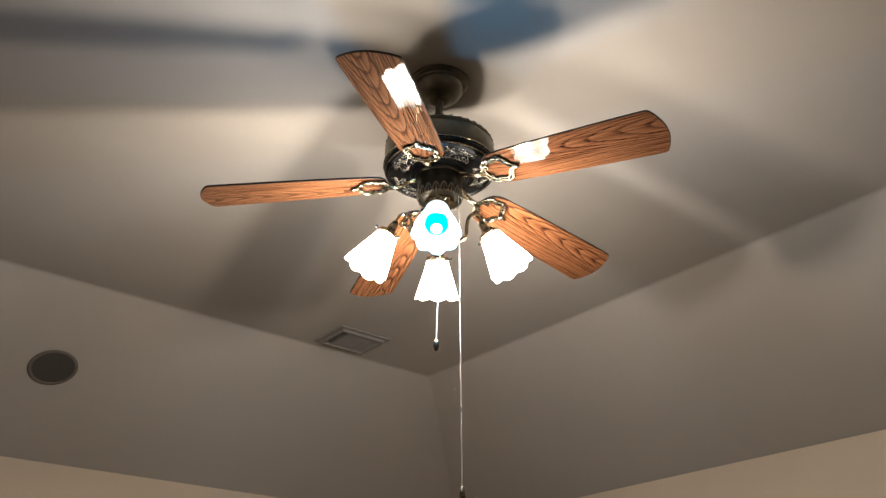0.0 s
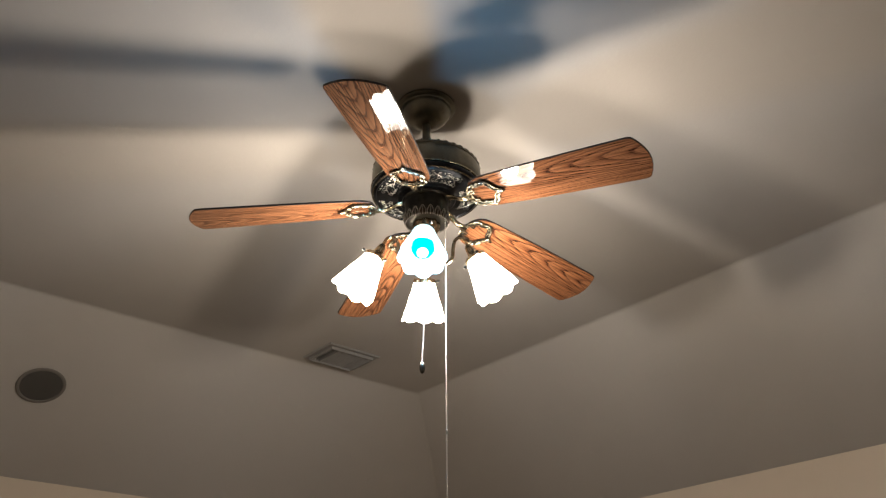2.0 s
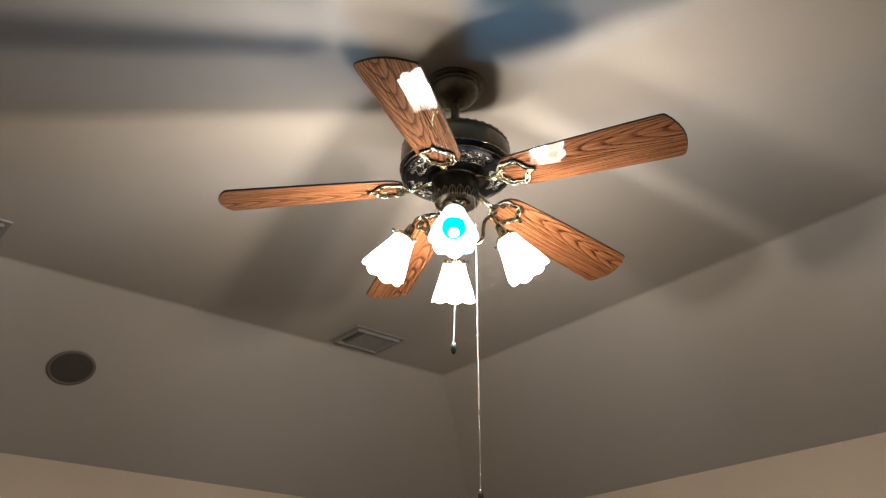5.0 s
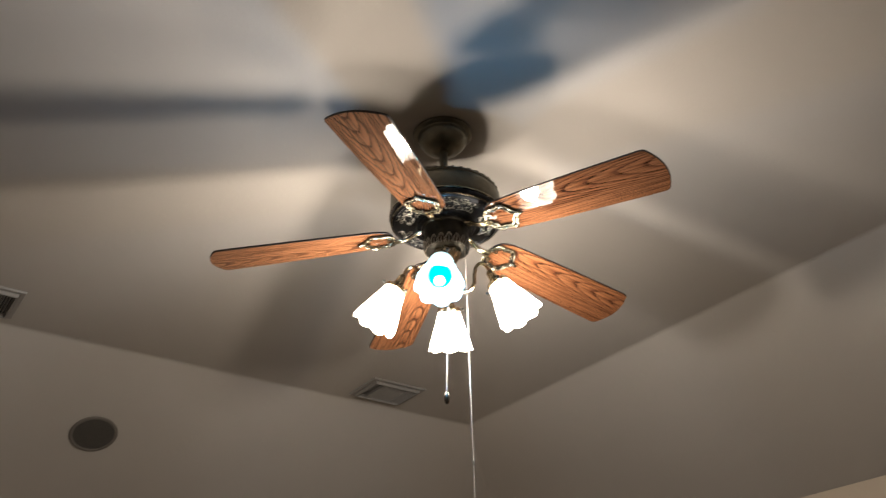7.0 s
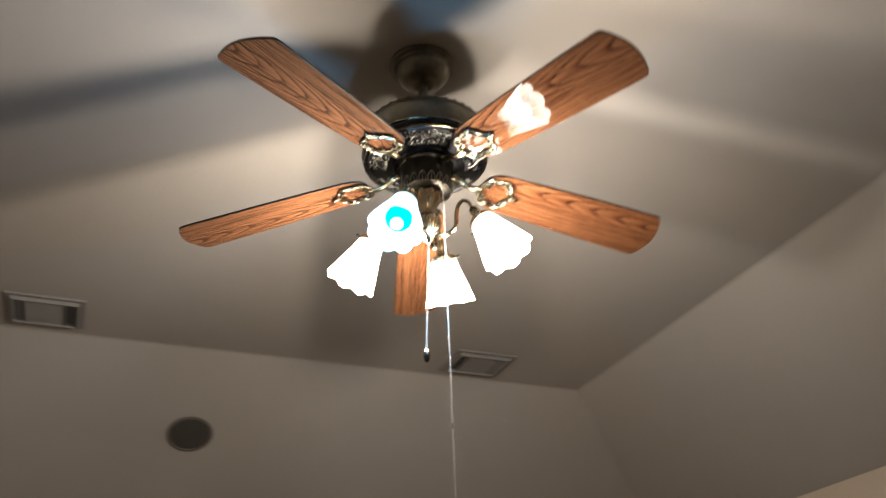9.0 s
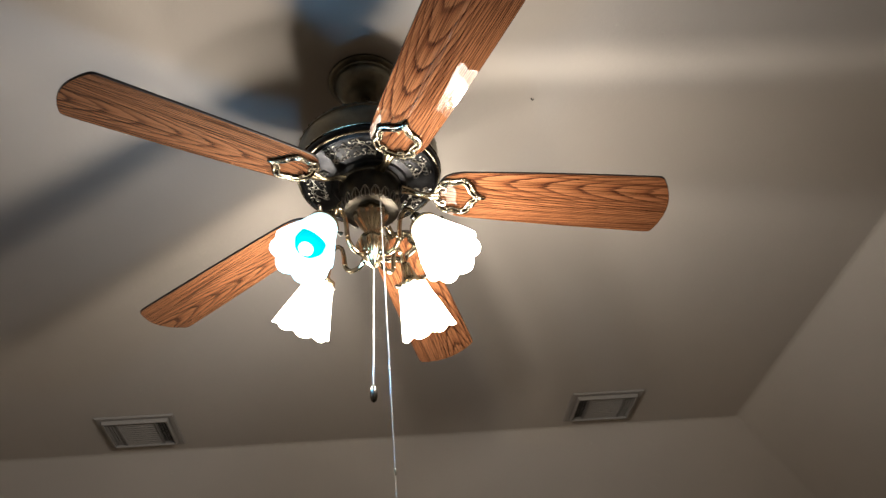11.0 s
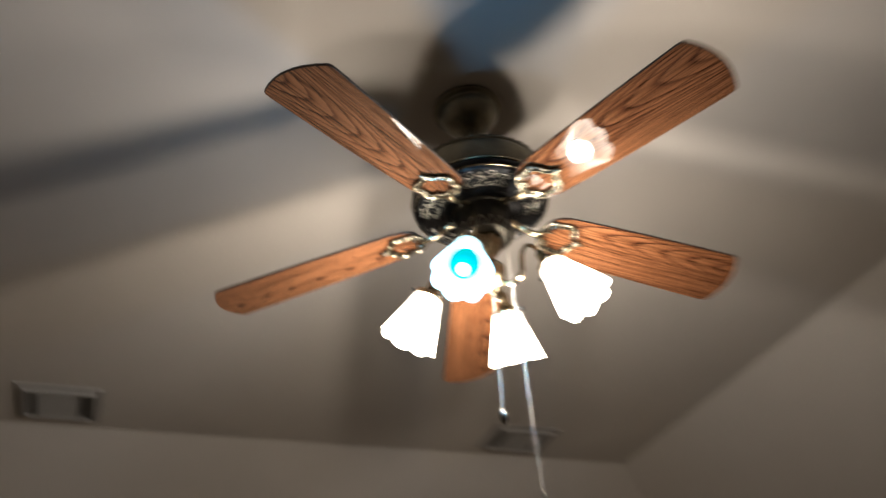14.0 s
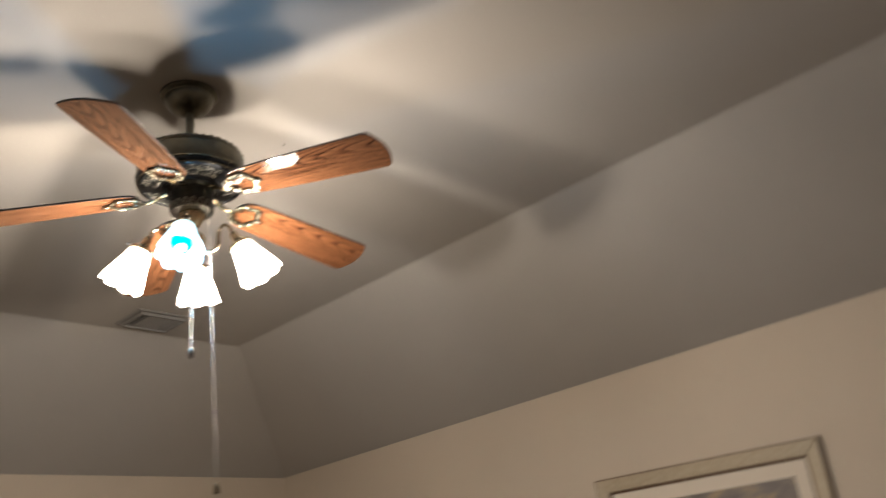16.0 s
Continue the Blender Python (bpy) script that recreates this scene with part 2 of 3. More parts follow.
for name, c, out in (
    ("wall_east", ((WX1, WY0, 0), (WX1, WY1, 0), (WX1, WY1, LOW), (WX1, WY0, LOW)), (1, 0, 0)),
    ("wall_west", ((WX0, WY0, 0), (WX0, WY1, 0), (WX0, WY1, LOW), (WX0, WY0, LOW)), (-1, 0, 0)),
    ("wall_north", ((WX0, WY1, 0), (WX1, WY1, 0), (WX1, WY1, LOW), (WX0, WY1, LOW)), (0, 1, 0)),
    ("wall_south", ((WX0, WY0, 0), (WX1, WY0, 0), (WX1, WY0, LOW), (WX0, WY0, LOW)), (0, -1, 0)),
):
    setting(name, slab(c, 0.12, out), WALL, "plain beige painted plaster wall", "wall")
setting("floor", slab(((WX0, WY0, 0), (WX1, WY0, 0), (WX1, WY1, 0), (WX0, WY1, 0)), 0.1, (0, 0, -1)), FLOOR, "plain brown carpeted floor", "floor")


# ---- ceiling fan ----
FAN = Matrix.Translation((0, 0, TOP))
fan = thing("ceiling_fan", FAN, "antique bronze ceiling fan with five oak blades and lit lamps", "ceiling fan")

bm = lathe(bmesh.new(), [(0.086, 3.290), (0.090, 3.287), (0.090, 3.281), (0.086, 3.277), (0.078, 3.275), (0.076, 3.271), (0.077, 3.267), (0.073, 3.257), (0.066, 3.245), (0.056, 3.234), (0.045, 3.227), (0.036, 3.224), (0.032, 3.220), (0.021, 3.218), (0.016, 3.218)], 56)
part("canopy", bm, BRONZE, fan, "dull bronze bell-shaped canopy on the ceiling", Matrix.Translation((0, 0, TOP - 3.290)))
bm = lathe(bmesh.new(), [(0.0125, 3.235), (0.0125, 3.094), (0.019, 3.092), (0.021, 3.084), (0.021, 3.068), (0.028, 3.064)], 28)
part("downrod", bm, BRONZE, fan)

bm = lathe(bmesh.new(), [(0.020, 3.068), (0.060, 3.066), (0.105, 3.062), (0.130, 3.057), (0.143, 3.052), (0.147, 3.048), (0.154, 3.046), (0.158, 3.042), (0.1595, 3.036), (0.1575, 3.033), (0.160, 3.029), (0.1605, 3.020), (0.160, 2.977), (0.157, 2.971), (0.150, 2.969)], 80)
motor = part("motor_housing", bm, BRONZE, fan, "round dark bronze motor drum")
rib = bmesh.new()
tube(rib, curve([(0.118, 0, 3.060), (0.138, 0, 3.055), (0.152, 0, 3.047), (0.158, 0, 3.039)], 4), 0.0037, 6)
rib = finish(rib, "vent_rib", BRONZE)
for k in range(40):
    part("vent_rib", rib, None, motor, at=pose(0, 0, 0, 0, 0, 9 * k))
bm = lathe(bmesh.new(), [(0.159, 2.9755), (0.1635, 2.9745), (0.1640, 2.971), (0.1595, 2.969)], 72)
part("trim_ring", bm, BRASS, motor, "polished brass ring under the drum")

bm = lathe(bmesh.new(), [(0.140, 2.972), (0.158, 2.970), (0.1615, 2.968), (0.1625, 2.963), (0.160, 2.957), (0.154, 2.951), (0.149, 2.948), (0.146, 2.951), (0.120, 2.946), (0.098, 2.941), (0.086, 2.940), (0.082, 2.936), (0.070, 2.935)], 80)
flange = part("flywheel_plate", bm, DEEP, fan, "blackened dished plate under the motor")
bm = bmesh.new()
tube(bm, [(0.157 * math.cos(a), 0.157 * math.sin(a), 2.954) for a in np.linspace(0, 2 * math.pi, 73)[:-1]], 0.0028, 6, closed=True)
part("rim_bead", bm, BRASS, flange)


def scrolls():
    """Leaf and vine relief for one fifth of the plate."""
    bm = bmesh.new()
    rng = random.Random(5)

    def plate(r, a):
        z = 2.950 - 0.010 * (0.147 - r) / 0.05
        return Vector((r * math.cos(a), r * math.sin(a), max(2.940, min(2.952, z)) - 0.001))

    for side in (-1, 1):
        tube(bm, [plate(0.118 + 0.012 * math.sin(9 * a), side * a) for a in np.linspace(0.0, 0.44, 16)], 0.0013, 5)
        for a0 in (0.09, 0.20, 0.31, 0.41):
            for out in (-1, 1):
                pts = []
                for k in range(10):
                    s = k / 9 * 4.6
                    rad = 0.0085 * (1 - k / 13)
                    pts.append(plate(0.118 + out * (0.013 - rad * math.cos(s) * 0.8), side * (a0 + rad * math.sin(s) * 8)))
                tube(bm, pts, 0.0011, 5)
        for k in range(17):
            r = rng.uniform(0.100, 0.143)
            p = plate(r, side * rng.uniform(0.0, 0.45))
            turn = pose(p.x, p.y, p.z, 0, 0, rng.uniform(0, 360))
            bmesh.ops.create_icosphere(bm, subdivisions=1, radius=0.0033, matrix=turn @ Matrix.Diagonal((1.5, 0.6, 0.55, 1)))
    return bm


vine = finish(scrolls(), "leaf_relief", SILVERED)
AZ0, PITCH, DROOP, ROOT = -0.23, 11.1, 6.62, 2.926
for k in range(5):
    part("leaf_relief", vine, None, flange, "silvered leaf and vine relief", at=pose(0, 0, 0, 0, 0, AZ0 + 36 + 72 * k))


def blade_mesh():
    """One blade along x: rounded root, slight taper, bowed tip."""
    half = [(0.152, 0.0), (0.153, 0.020), (0.158, 0.036), (0.168, 0.049), (0.184, 0.0575), (0.205, 0.062), (0.30, 0.0675), (0.42, 0.0725), (0.54, 0.0762), (0.625, 0.0782), (0.638, 0.0780), (0.6455, 0.0755), (0.6500, 0.070), (0.6585, 0.054), (0.6665, 0.032), (0.6705, 0.012)]
    ring = half + [(x, -y) for x, y in reversed(half[1:])]
    bm = bmesh.new()
    t = 0.0030
    low = [bm.verts.new((x, y, -t)) for x, y in ring]
    mid0 = [bm.verts.new((x + (0.0009 if x > 0.4 else -0.0009), y * 1.012, -t + 0.0012)) for x, y in ring]
    mid1 = [bm.verts.new((x + (0.0009 if x > 0.4 else -0.0009), y * 1.012, t - 0.0012)) for x, y in ring]
    top = [bm.verts.new((x, y, t)) for x, y in ring]
    n = len(ring)
    bm.faces.new(low)
    bm.faces.new(top)
    for a, b in ((low, mid0), (mid0, mid1), (mid1, top)):
        for i in range(n):
            bm.faces.new((a[i], a[(i + 1) % n], b[(i + 1) % n], b[i])).material_index = 1
    return finish(bm, "blade", [OAK, EDGE], False)


def iron_mesh():
    """The ornate open bracket under a blade's root: two rails round an eye, leaf knots at its corners, a point at its end."""
    bm = bmesh.new()
    half = [(0.146, 0.010), (0.152, 0.026), (0.162, 0.039), (0.174, 0.044), (0.184, 0.041), (0.196, 0.045), (0.210, 0.047), (0.220, 0.041), (0.227, 0.029), (0.233, 0.016), (0.243, 0.006)]
    ring = half + [(0.247, 0.0)] + [(x, -y) for x, y in reversed(half)]
    eye = Vector((0.191, 0.0))

    def loop(k, lift, steps=5):
        pts = [eye + k * (Vector(p) - eye) for p in ring]
        smooth = curve([(p.x, p.y, lift) for p in pts + pts[:1]], steps)[:-1]
        return smooth

    outer, inner = loop(1.0, -0.0080), loop(0.77, -0.0078)
    tube(bm, outer, lambda q: 0.0037 + 0.0005 * math.cos(q * 2 * math.pi * 10), 8, closed=True, flat=0.9)
    tube(bm, inner, 0.0027, 7, closed=True)
    # web between the rails
    a, b = [[bm.verts.new(p + Vector((0, 0, 0.003))) for p in line] for line in (outer, inner)]
    for i in range(len(a)):
        k = (i + 1) % len(a)
        bm.faces.new((a[i], a[k], b[k], b[i]))
    # leaf knots
    for x, y, turn, size in ((0.174, 0.042, 10, 0.8), (0.209, 0.044, -15, 0.95), (0.229, 0.024, -55, 0.75), (0.154, 0.029, 60, 0.7)):
        for side in (-1, 1):
            for along, across, r in ((-0.008, 0.000, 0.0034), (0.0, 0.0016, 0.0052), (0.008, 0.000, 0.0034), (0.0, -0.006, 0.0030)):
                m = pose(x, y * side, -0.0100, 0, 0, turn * side) @ Matrix.Translation((along * size, across * side, 0)) @ Matrix.Diagonal((1.6, 0.85, 0.75, 1))
                bmesh.ops.create_uvsphere(bm, u_segments=8, v_segments=5, radius=r * size, matrix=m)
    ball(bm, (0.249, 0, -0.0090), 0.0070, (1.6, 0.8, 0.7), 10, 6)
    ball(bm, (0.240, 0, -0.0095), 0.0060, (0.9, 1.5, 0.7), 10, 6)
    # curls where the arm meets the eye
    for side in (-1, 1):
        tube(bm, curve([(0.140, 0.004 * side, -0.010), (0.150, 0.016 * side, -0.010), (0.161, 0.025 * side, -0.010), (0.170, 0.022 * side, -0.010), (0.168, 0.013 * side, -0.010), (0.161, 0.014 * side, -0.010)], 5), 0.0027, 6)
    return finish(bm, "blade_bracket", BRASS)


def arm_mesh():
    bm = bmesh.new()
    line = curve([(0.072, 0, 0.007), (0.090, 0, 0.003), (0.112, 0, -0.008), (0.132, 0, -0.012), (0.152, 0, -0.0095)], 6)
    tube(bm, line, lambda s: 0.0125 - 0.004 * math.sin(math.pi * s), 10, flat=0.55)
    return finish(bm, "bracket_arm", POLISHED)


BLADE, IRON, ARM = blade_mesh(), iron_mesh(), arm_mesh()
for k in range(5):
    at = pose(0, 0, 0, 0, 0, AZ0 + 72 * k) @ pose(0, 0, ROOT, 0, DROOP, 0) @ pose(0, 0, 0, -PITCH, 0, 0)
    blade = part("blade", BLADE, None, fan, "glossy oak-grained blade with dark edge", at)
    part("blade_bracket", IRON, None, blade, "ornate open brass bracket", at)
    part("bracket_arm", ARM, None, blade, "worn brass arm", at)

# switch housing and the lamp fitter below it
bm = lathe(bmesh.new(), [(0.072, 2.938), (0.070, 2.932), (0.066, 2.930), (0.0635, 2.924), (0.0635, 2.868), (0.0615, 2.862), (0.052, 2.859), (0.036, 2.858)], 56)
housing = part("switch_housing", bm, GUN, fan, "dark bronze switch cup")
tongue = bmesh.new()
tube(tongue, curve([(0.0605, -0.0080, 2.858), (0.0645, -0.0085, 2.870), (0.0648, 0, 2.885), (0.0645, 0.0085, 2.870), (0.0605, 0.0080, 2.858)], 4), 0.0016, 6)
tube(tongue, curve([(0.0648, 0, 2.880), (0.0648, 0, 2.870), (0.0615, 0, 2.857)], 3), 0.0014, 6)
tongue = finish(tongue, "crown_loop", SILVERED)
for k in range(18):
    part("crown_loop", tongue, None, housing, at=pose(0, 0, 0, 0, 0, 20 * k))
bm = lathe(bmesh.new(), [(0.030, 2.880), (0.034, 2.868), (0.037, 2.858), (0.0375, 2.850), (0.034, 2.838), (0.026, 2.824), (0.018, 2.812), (0.014, 2.805), (0.0135, 2.800), (0.018, 2.796), (0.028, 2.787), (0.0335, 2.774), (0.0325, 2.760), (0.026, 2.744), (0.017, 2.731), (0.011, 2.724), (0.0125, 2.721), (0.008, 2.716), (0.004, 2.712)], 96, 8, 0.07)
fitter = part("lamp_fitter", bm, POLISHED, fan, "fluted antique brass lamp fitter with finial")

# four lamps
# each lamp's bearing, how much shorter its arm is, and its share of light
LAMPS = ((-133.0, 0.007, 0.25), (-40.0, 0.013, 0.94), (53.0, 0.012, 1.12), (142.0, 0.005, 0.90))
TILT = 29.0


def shade_mesh(mat):
    """A bell of frosted glass along -z from its neck, with a scalloped mouth."""
    bm = bmesh.new()
    prof = [(0.010, 0.001), (0.022, 0.001), (0.027, -0.001), (0.0305, -0.006), (0.033, -0.017), (0.0370, -0.035), (0.0425, -0.055), (0.0485, -0.076), (0.0540, -0.095), (0.0575, -0.109), (0.0595, -0.117)]
    n = 80
    skins = []
    for inset in (0.0, 0.003):
        rings = []
        for r, z in prof:
            s = max(0.0, -z / 0.117)
            ring = []
            for i in range(n):
                a = 2 * math.pi * i / n
                lobe = abs(math.cos(4 * a)) - 0.6
                rr = 1.04 * r * (1 + 0.09 * lobe * s ** 1.2) - inset
                ring.append(bm.verts.new((rr * math.cos(a), rr * math.sin(a), z - 0.008 * lobe * s ** 4)))
            rings.append(ring)
        for a, b in zip(rings, rings[1:]):
            for i in range(n):
                bm.faces.new((a[i], a[(i + 1) % n], b[(i + 1) % n], b[i]))
        skins.append(rings)
    for e in (0, -1):
        a, b = skins[0][e], skins[1][e]
        for i in range(n):
            bm.faces.new((a[i], a[(i + 1) % n], b[(i + 1) % n], b[i]))
    return finish(bm, "shade", mat)


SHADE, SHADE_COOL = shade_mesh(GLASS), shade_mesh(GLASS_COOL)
bm = lathe(bmesh.new(), [(0.009, 0.0), (0.009, -0.010), (0.012, -0.015), (0.013, -0.022), (0.011, -0.029), (0.006, -0.034), (0.002, -0.036)], 28)
GLOBE = finish(bm, "bulb", BULB)
bm = lathe(bmesh.new(), [(0.012, -0.004), (0.014, -0.022), (0.021, -0.045), (0.029, -0.064), (0.030, -0.076), (0.026, -0.087), (0.015, -0.094)], 32)
GLOBE_CYAN = finish(bm, "bulb", BULB_CYAN)
bm = lathe(bmesh.new(), [(0.0148, -0.0935), (0.0150, -0.098), (0.011, -0.104), (0.003, -0.106)], 28)
TIP = finish(bm, "bulb_tip", BULB_TIP)
bm = lathe(bmesh.new(), [(0.007, 0.048), (0.011, 0.044), (0.013, 0.028), (0.016, 0.014), (0.022, 0.007), (0.0305, 0.006), (0.0325, 0.002), (0.0325, -0.005), (0.0300, -0.006), (0.0295, 0.003)], 36)
CUP = finish(bm, "socket_cup", POLISHED)
bm = bmesh.new()
tube(bm, [(0.030, 0, -0.001), (0.037, 0, -0.001)], 0.0022, 8)
tube(bm, [(0.037, 0, -0.001), (0.0375, 0, -0.001), (0.043, 0, -0.001), (0.0435, 0, -0.001)], lambda q: 0.0048 if 0.2 < q < 0.8 else 0.0040, 10)
SCREW = finish(bm, "thumbscrew", GUN)


def lamp_arm(short):
    """A curled arm from the fitter's foot over to its socket."""
    bm = bmesh.new()
    line = [(0.020, 2.738), (0.042, 2.729), (0.064, 2.732), (0.079, 2.750), (0.082, 2.778), (0.088, 2.802), (0.102, 2.814), (0.117, 2.808), (0.128, 2.790)]
    line = [(0.020 + (r - 0.020) * (1 - short / 0.108), 0, z) for r, z in line]
    tube(bm, curve(line, 7), lambda q: 0.0058 - 0.0012 * q, 9)
    ball(bm, (0.024, 0, 2.738), 0.009, (1, 1, 0.8))
    return finish(bm, "lamp_arm", POLISHED)


for az, short, share in LAMPS:
    turn = pose(0, 0, 0, 0, 0, az)
    neck = turn @ pose(0.151 - short, 0, 2.746, 0, -TILT, 0)
    part("lamp_arm", lamp_arm(short), None, fan, "curled brass lamp arm", turn)
    cup = part("socket_cup", CUP, None, fan, "brass socket cup", neck)
    for k in range(3):
        part("thumbscrew", SCREW, None, cup, at=neck @ pose(0, 0, 0, 0, 0, 30 + 120 * k))
    cool = az == LAMPS[0][0]
    shade = part("shade", SHADE_COOL if cool else SHADE, None, fan, "lit frosted glass bell shade, blue light put into its colour" if cool else "lit frosted glass bell shade with scalloped rim", neck)
    if cool:
        part("bulb", GLOBE_CYAN, None, shade, "lit bulb with overexposed highlight painted cyan", neck)
        part("bulb_tip", TIP, None, shade, "white glowing bulb tip", neck)
    else:
        part("bulb", GLOBE, None, shade, "lit bulb", neck)
    lamp = bpy.data.lights.new("bulb_light", "POINT")
    lamp.energy, lamp.color, lamp.shadow_soft_size = WATTS * share, COOL if cool else WARM, 0.026
    new("bulb_light", lamp).matrix_basis = neck @ Matrix.Translation((0, 0, -0.124 if cool else -0.071))


# pull chains
def beads(x0, y0, z0, x1, y1, z1, step=0.0054, r=0.0019):
    bm = bmesh.new()
    a, b = Vector((x0, y0, z0)), Vector((x1, y1, z1))
    n = int((b - a).length / step)
    for i in range(n + 1):
        bmesh.ops.create_icosphere(bm, subdivisions=1, radius=r, matrix=Matrix.Translation(a.lerp(b, i / n)))
    tube(bm, [a, b], 0.0004, 4)
    return bm


chain = part("light_pull_chain", beads(0, 0, 2.714, -0.012, 0.005, 2.436), CHAIN, fan, "short bead chain for the lamps")
bm = lathe(bmesh.new(), [(0.002, 2.438), (0.005, 2.434), (0.0075, 2.426), (0.0075, 2.416), (0.0055, 2.407), (0.002, 2.404)], 20)
part("pull_knob", bm, KNOB, chain, "small dark nickel knob", at=Matrix.Translation((-0.012, 0.005, 0)))
chain = part("fan_pull_chain", beads(0.020, -0.058, 2.868, 0.018, -0.053, 2.050), CHAIN, fan, "long bead chain for the motor")
bm = lathe(bmesh.new(), [(0.002, 2.052), (0.0045, 2.049), (0.0065, 2.040), (0.008, 2.026), (0.006, 2.022), (0.002, 2.021)], 20)
part("pull_bell", bm, BRASS, chain, "small brass bell pull", at=Matrix.Translation((0.018, -0.053, 0)))
joint = finish(lathe(bmesh.new(), [(0.001, 0.007), (0.0023, 0.005), (0.0023, -0.005), (0.001, -0.007)], 10), "chain_coupling", BRONZE)
for z in (2.44, 2.24):
    part("chain_coupling", joint, None, chain, at=Matrix.Translation((0.0185, -0.0545, z)))


# ---- air vents ----
def vent(x0, x1, y0, y1):
    cx, cy = (x0 + x1) / 2, (y0 + y1) / 2
    w, h = (x1 - x0) / 2, (y1 - y0) / 2
    at = pose(cx, cy, TOP)
    v = thing("ceiling_vent", at, "white steel louvred air vent set in the ceiling", "air vent", "ceiling vents")

    def ring(w0, h0, w1, h1, z0, z1, lip):
        bm = bmesh.new()
        loops = []
        for a, b, z in ((w0, h0, z0), (w0 - lip, h0 - lip, z1), (w1, h1, z1), (w1, h1, z0)):
            loops.append([bm.verts.new((sx * a, sy * b, z)) for sx, sy in ((-1, -1), (1, -1), (1, 1), (-1, 1))])
        for a, b in zip(loops, loops[1:] + loops[:1]):
            for i in range(4):
                bm.faces.new((a[i], a[(i + 1) % 4], b[(i + 1) % 4], b[i]))
        return bm

    part("frame", ring(w, h, w - 0.022, h - 0.022, -0.0005, -0.008, 0.004), WHITE_METAL, v, at=at, smooth=False)
    part("inner_frame", ring(w - 0.024, h - 0.024, w - 0.033, h - 0.033, -0.001, -0.022, 0.003), WHITE_METAL, v, at=at, smooth=False)
    bm = bmesh.new()
    # flat near-black sheet imitates the unlit depth of the duct
    box(bm, (-w + 0.025, -h + 0.025, -0.0025), (w - 0.025, h - 0.025, -0.0008))
    part("backing", bm, DUCT_SHADE, v, "dark sheet painted as the shade inside the duct", at=at, smooth=False)
    iw, ih = w - 0.034, h - 0.034
    mid = iw * 0.62
    n = 11
    bm = bmesh.new()
    box(bm, (-mid, -0.0044, -0.0006), (mid, 0.0044, 0.0006), pose(0, 0, 0, -24, 0, 0))
    slat = finish(bm, "slat", WHITE_METAL, False)
    for i in range(n):
        part("slat", slat, None, v, at=at @ pose(0, -ih + (i + 0.5) * 2 * ih / n, -0.012))
    bm = bmesh.new()
    box(bm, (-0.0038, -ih, -0.0006), (0.0038, ih, 0.0006))
    side = finish(bm, "side_slat", WHITE_METAL, False)
    for s in (-1, 1):
        for i in range(4):
            part("side_slat", side, None, v, at=at @ pose(s * (mid + 0.008 + i * (iw - mid - 0.008) / 3.4), 0, -0.012, 0, s * 60, 0))
        bm = bmesh.new()
        box(bm, (-0.001, -ih, -0.018), (0.001, ih, -0.003))
        part("divider", bm, WHITE_METAL, v, at=at @ pose(s * mid, 0, 0), smooth=False)
    return v


vent(0.842, 1.153, 1.766, 2.028)
vent(-1.113, -0.803, 1.745, 2.022)

# ---- ceiling speaker on the sloped side ----
SLOPE = math.degrees(math.atan2(TOP - LOW, WY1 - CY1))
m = Mat("dark_speaker_mesh", (0.10, 0.095, 0.09), 0.7)
cells = m.node("ShaderNodeTexVoronoi", Scale=260.0)
m.link(m.coord(), cells.inputs["Vector"])
m.color(m.ramp(cells.outputs["Distance"], [(0.25, (0.014, 0.013, 0.012)), (0.5, (0.060, 0.056, 0.050))]))
m.bump(cells.outputs["Distance"], 0.4, 0.001)
GRILLE = m.m
at = pose(-0.268, 2.532, TOP - (2.532 - CY1) * (TOP - LOW) / (WY1 - CY1), -SLOPE)
speaker = thing("ceiling_speaker", at, "round dark grey speaker grille in the sloped ceiling", "speaker")
bm = lathe(bmesh.new(), [(0.100, 0.0), (0.109, -0.001), (0.110, -0.004), (0.107, -0.007), (0.100, -0.008), (0.095, -0.007), (0.0935, -0.004)], 72, cap=False)
part("rim", bm, Mat("grey_speaker_rim", (0.12, 0.108, 0.095), 0.65).m, speaker, at=at)
bm = lathe(bmesh.new(), [(0.094, -0.002), (0.0938, -0.004), (0.076, -0.0052), (0.04, -0.006), (0.004, -0.0063)], 72)
part("grille", bm, GRILLE, speaker, "fine dark metal mesh", at=at)

# ---- nail in the ceiling ----
at = pose(0.431, 0.071, TOP)
nail = thing("ceiling_hook", at, "tiny dark metal screw hook in the ceiling", "hook")
bm = bmesh.new()
tube(bm, curve([(0, 0, 0.002), (0, 0, -0.004), (0.0025, 0, -0.0065), (0.0045, 0, -0.004), (0.004, 0, -0.002)], 5), 0.0014, 7)
part("shank", bm, NAIL, nail, at=at)

# ---- framed picture on the east wall ----
PX, PY0, PY1, PZ0, PZ1 = WX1, -0.702, 0.468, 1.267, 2.155
hang = pose(PX, (PY0 + PY1) / 2, PZ0)
picture = thing("framed_picture", hang, "cream framed picture with pale mat hanging on wall", "picture")
m = Mat("cream_frame_paint", (0.55, 0.47, 0.36), 0.45)
m.color(m.ramp(m.noise(m.coord((1, 6, 6)), 9, 4), [(0.3, (0.34, 0.275, 0.185)), (0.7, (0.42, 0.35, 0.25))]))
CREAM = m.m
BROWN = Mat("brown_fillet_and_edge_shade", (0.10, 0.055, 0.028), 0.5).m
m = Mat("pale_mat_board", (0.58, 0.51, 0.42), 0.9)
m.bump(m.noise(m.coord(), 400, 2), 0.1, 0.0005)
MAT = m.m
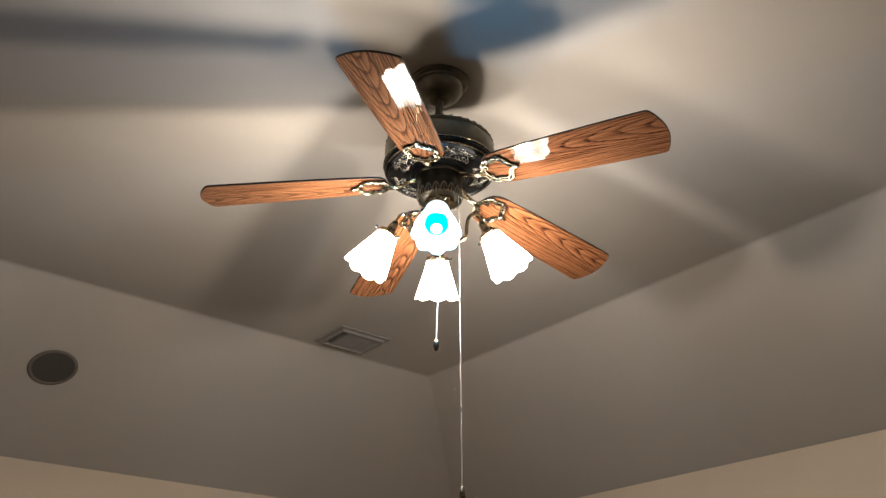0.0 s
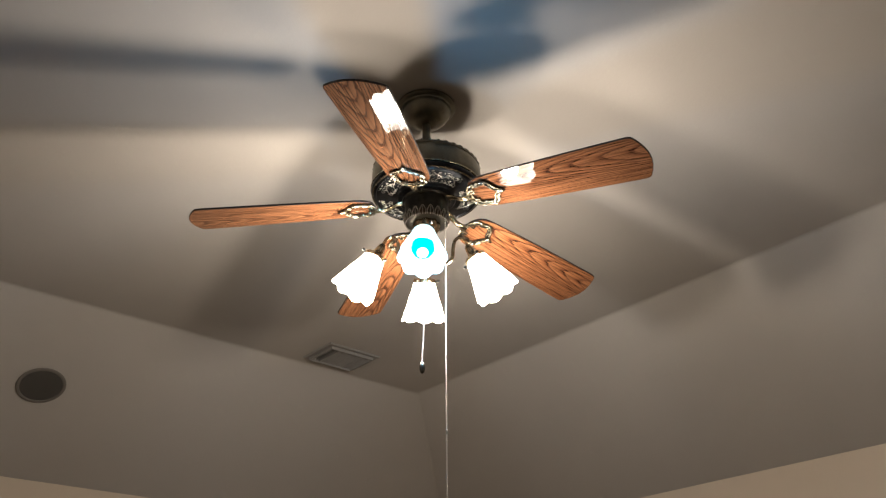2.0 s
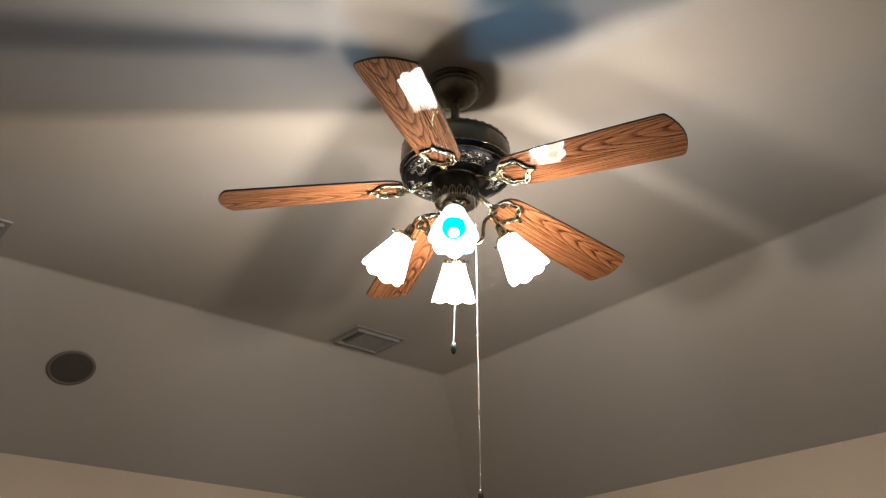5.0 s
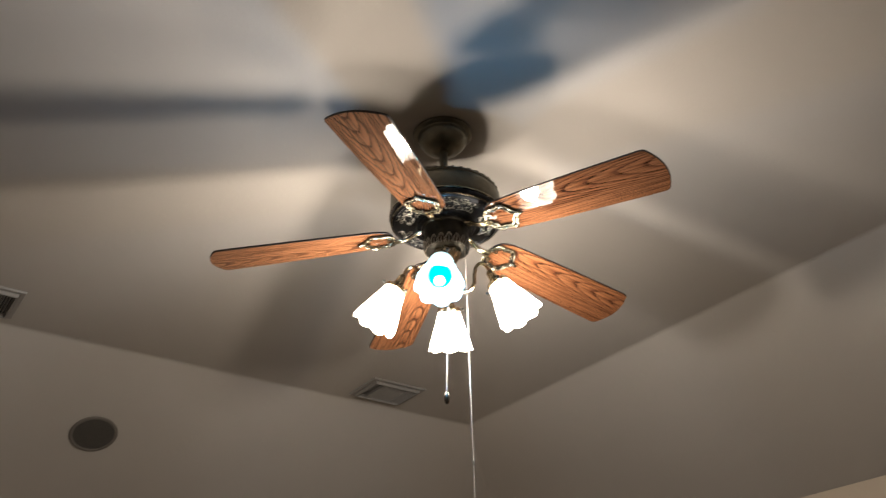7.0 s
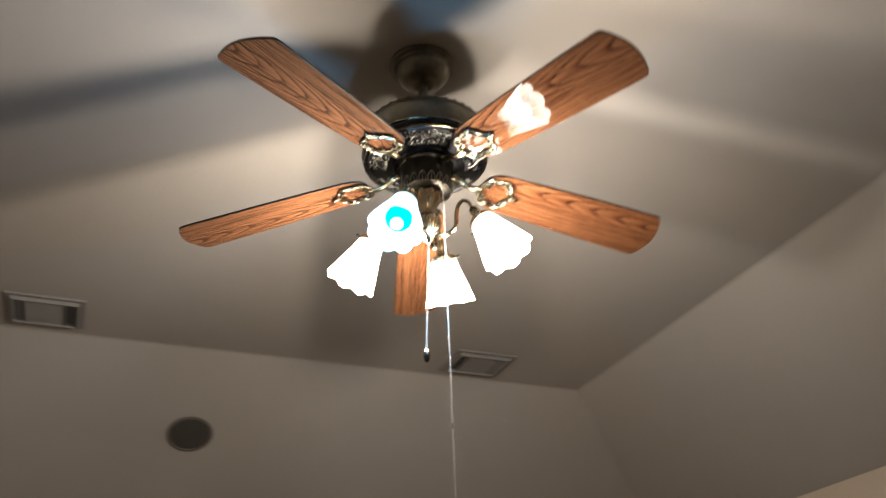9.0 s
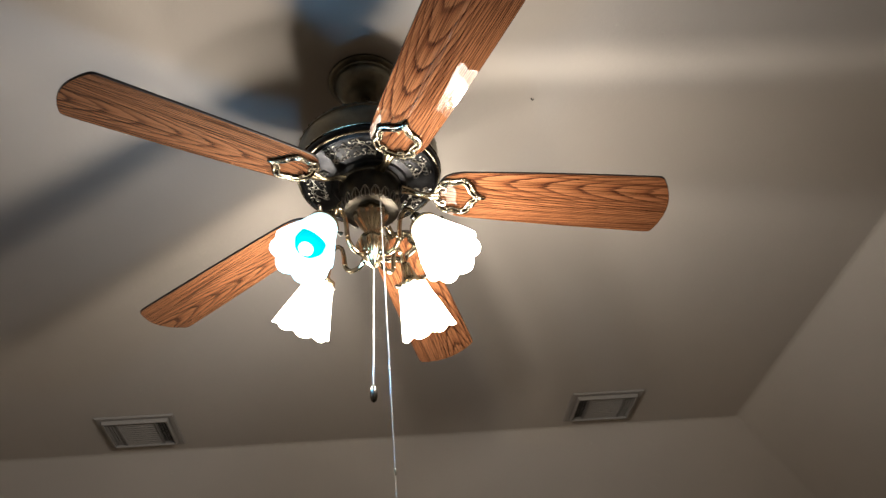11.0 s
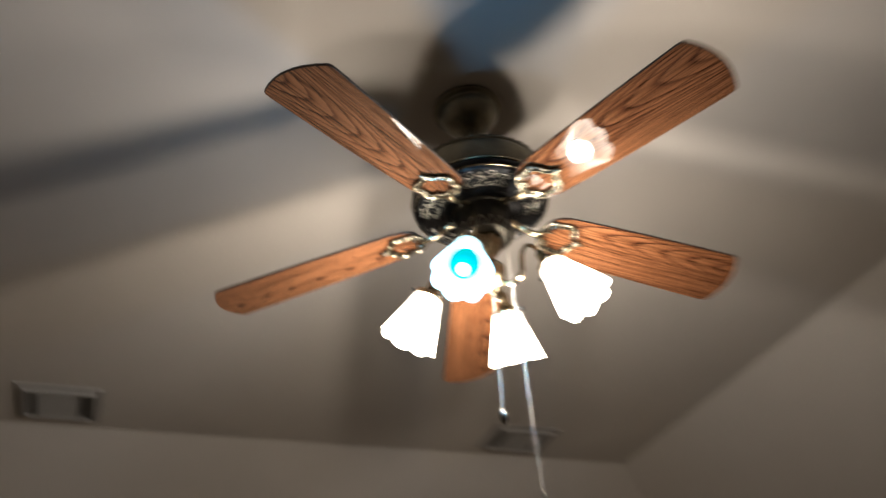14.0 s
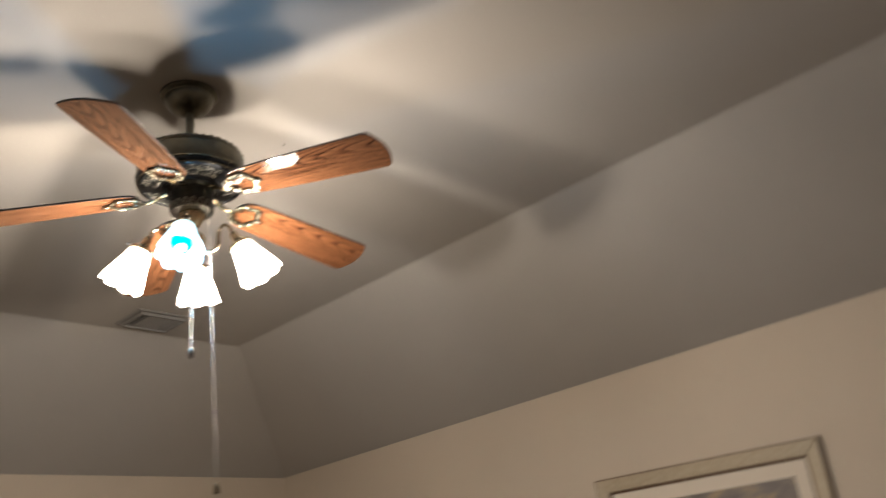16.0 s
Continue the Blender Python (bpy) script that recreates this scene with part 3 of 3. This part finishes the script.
m = Mat("muted_landscape_print", (0.2, 0.18, 0.15), 0.6)
n = m.noise(m.coord((1, 2.0, 3.2)), 1.7, 6, 0.6)
m.color(m.ramp(n, [(0.30, (0.06, 0.055, 0.05)), (0.45, (0.16, 0.13, 0.11)), (0.55, (0.34, 0.25, 0.13)), (0.68, (0.20, 0.19, 0.20))]))
PRINT = m.m


def rail(y0, y1, z0, z1, x0, x1, width, lip, horizontal, far):
    """One mitred frame side: the band between the outer and the inner rectangle."""
    bm = bmesh.new()
    if horizontal:
        zo, zi = (z1, z1 - width) if far else (z0, z0 + width)
        foot = [(y0, zo), (y1, zo), (y1 - width, zi), (y0 + width, zi)]
    else:
        yo, yi = (y1, y1 - width) if far else (y0, y0 + width)
        foot = [(yo, z0), (yo, z1), (yi, z1 - width), (yi, z0 + width)]
    back = [bm.verts.new((x1, y, z)) for y, z in foot]
    front = [bm.verts.new((x0 + (lip if i > 1 else 0), y, z)) for i, (y, z) in enumerate(foot)]
    bm.faces.new(back)
    bm.faces.new(front)
    for i in range(4):
        bm.faces.new((back[i], back[(i + 1) % 4], front[(i + 1) % 4], front[i]))
    bmesh.ops.bevel(bm, geom=[e for e in bm.edges if all(v in front for v in e.verts)], offset=min(0.004, width * 0.25), segments=2, affect="EDGES", profile=0.5)
    return bm


for horizontal in (True, False):
    for far in (True, False):
        part("frame_rail", rail(PY0, PY1, PZ0, PZ1, PX - 0.038, PX - 0.001, 0.064, 0.010, horizontal, far), CREAM, picture, at=Matrix(), smooth=False)
        # added brown strip paints the shade along the frame's outer side
        part("edge_shade_strip", rail(PY0 - 0.007, PY1 + 0.007, PZ0 - 0.007, PZ1 + 0.007, PX - 0.030, PX - 0.0008, 0.0068, 0.0, horizontal, far), BROWN, picture, "brown strip for the shade on the frame's outer side", at=Matrix(), smooth=False)
        part("fillet", rail(PY0 + 0.0645, PY1 - 0.0645, PZ0 + 0.0645, PZ1 - 0.0645, PX - 0.024, PX - 0.002, 0.012, 0.004, horizontal, far), BROWN, picture, "dark brown inner fillet", at=Matrix(), smooth=False)
bm = bmesh.new()
box(bm, (PX - 0.014, PY0 + 0.077, PZ0 + 0.077), (PX - 0.003, PY1 - 0.077, PZ1 - 0.077))
part("mat_board", bm, MAT, picture, at=Matrix(), smooth=False)
bm = bmesh.new()
box(bm, (PX - 0.018, PY0 + 0.145, PZ0 + 0.145), (PX - 0.0145, PY1 - 0.145, PZ1 - 0.145))
part("print", bm, PRINT, picture, "muted brown and grey landscape print", at=Matrix(), smooth=False)
# it hangs slightly crooked
picture.matrix_basis = hang @ pose(0, 0, 0, 1.3)
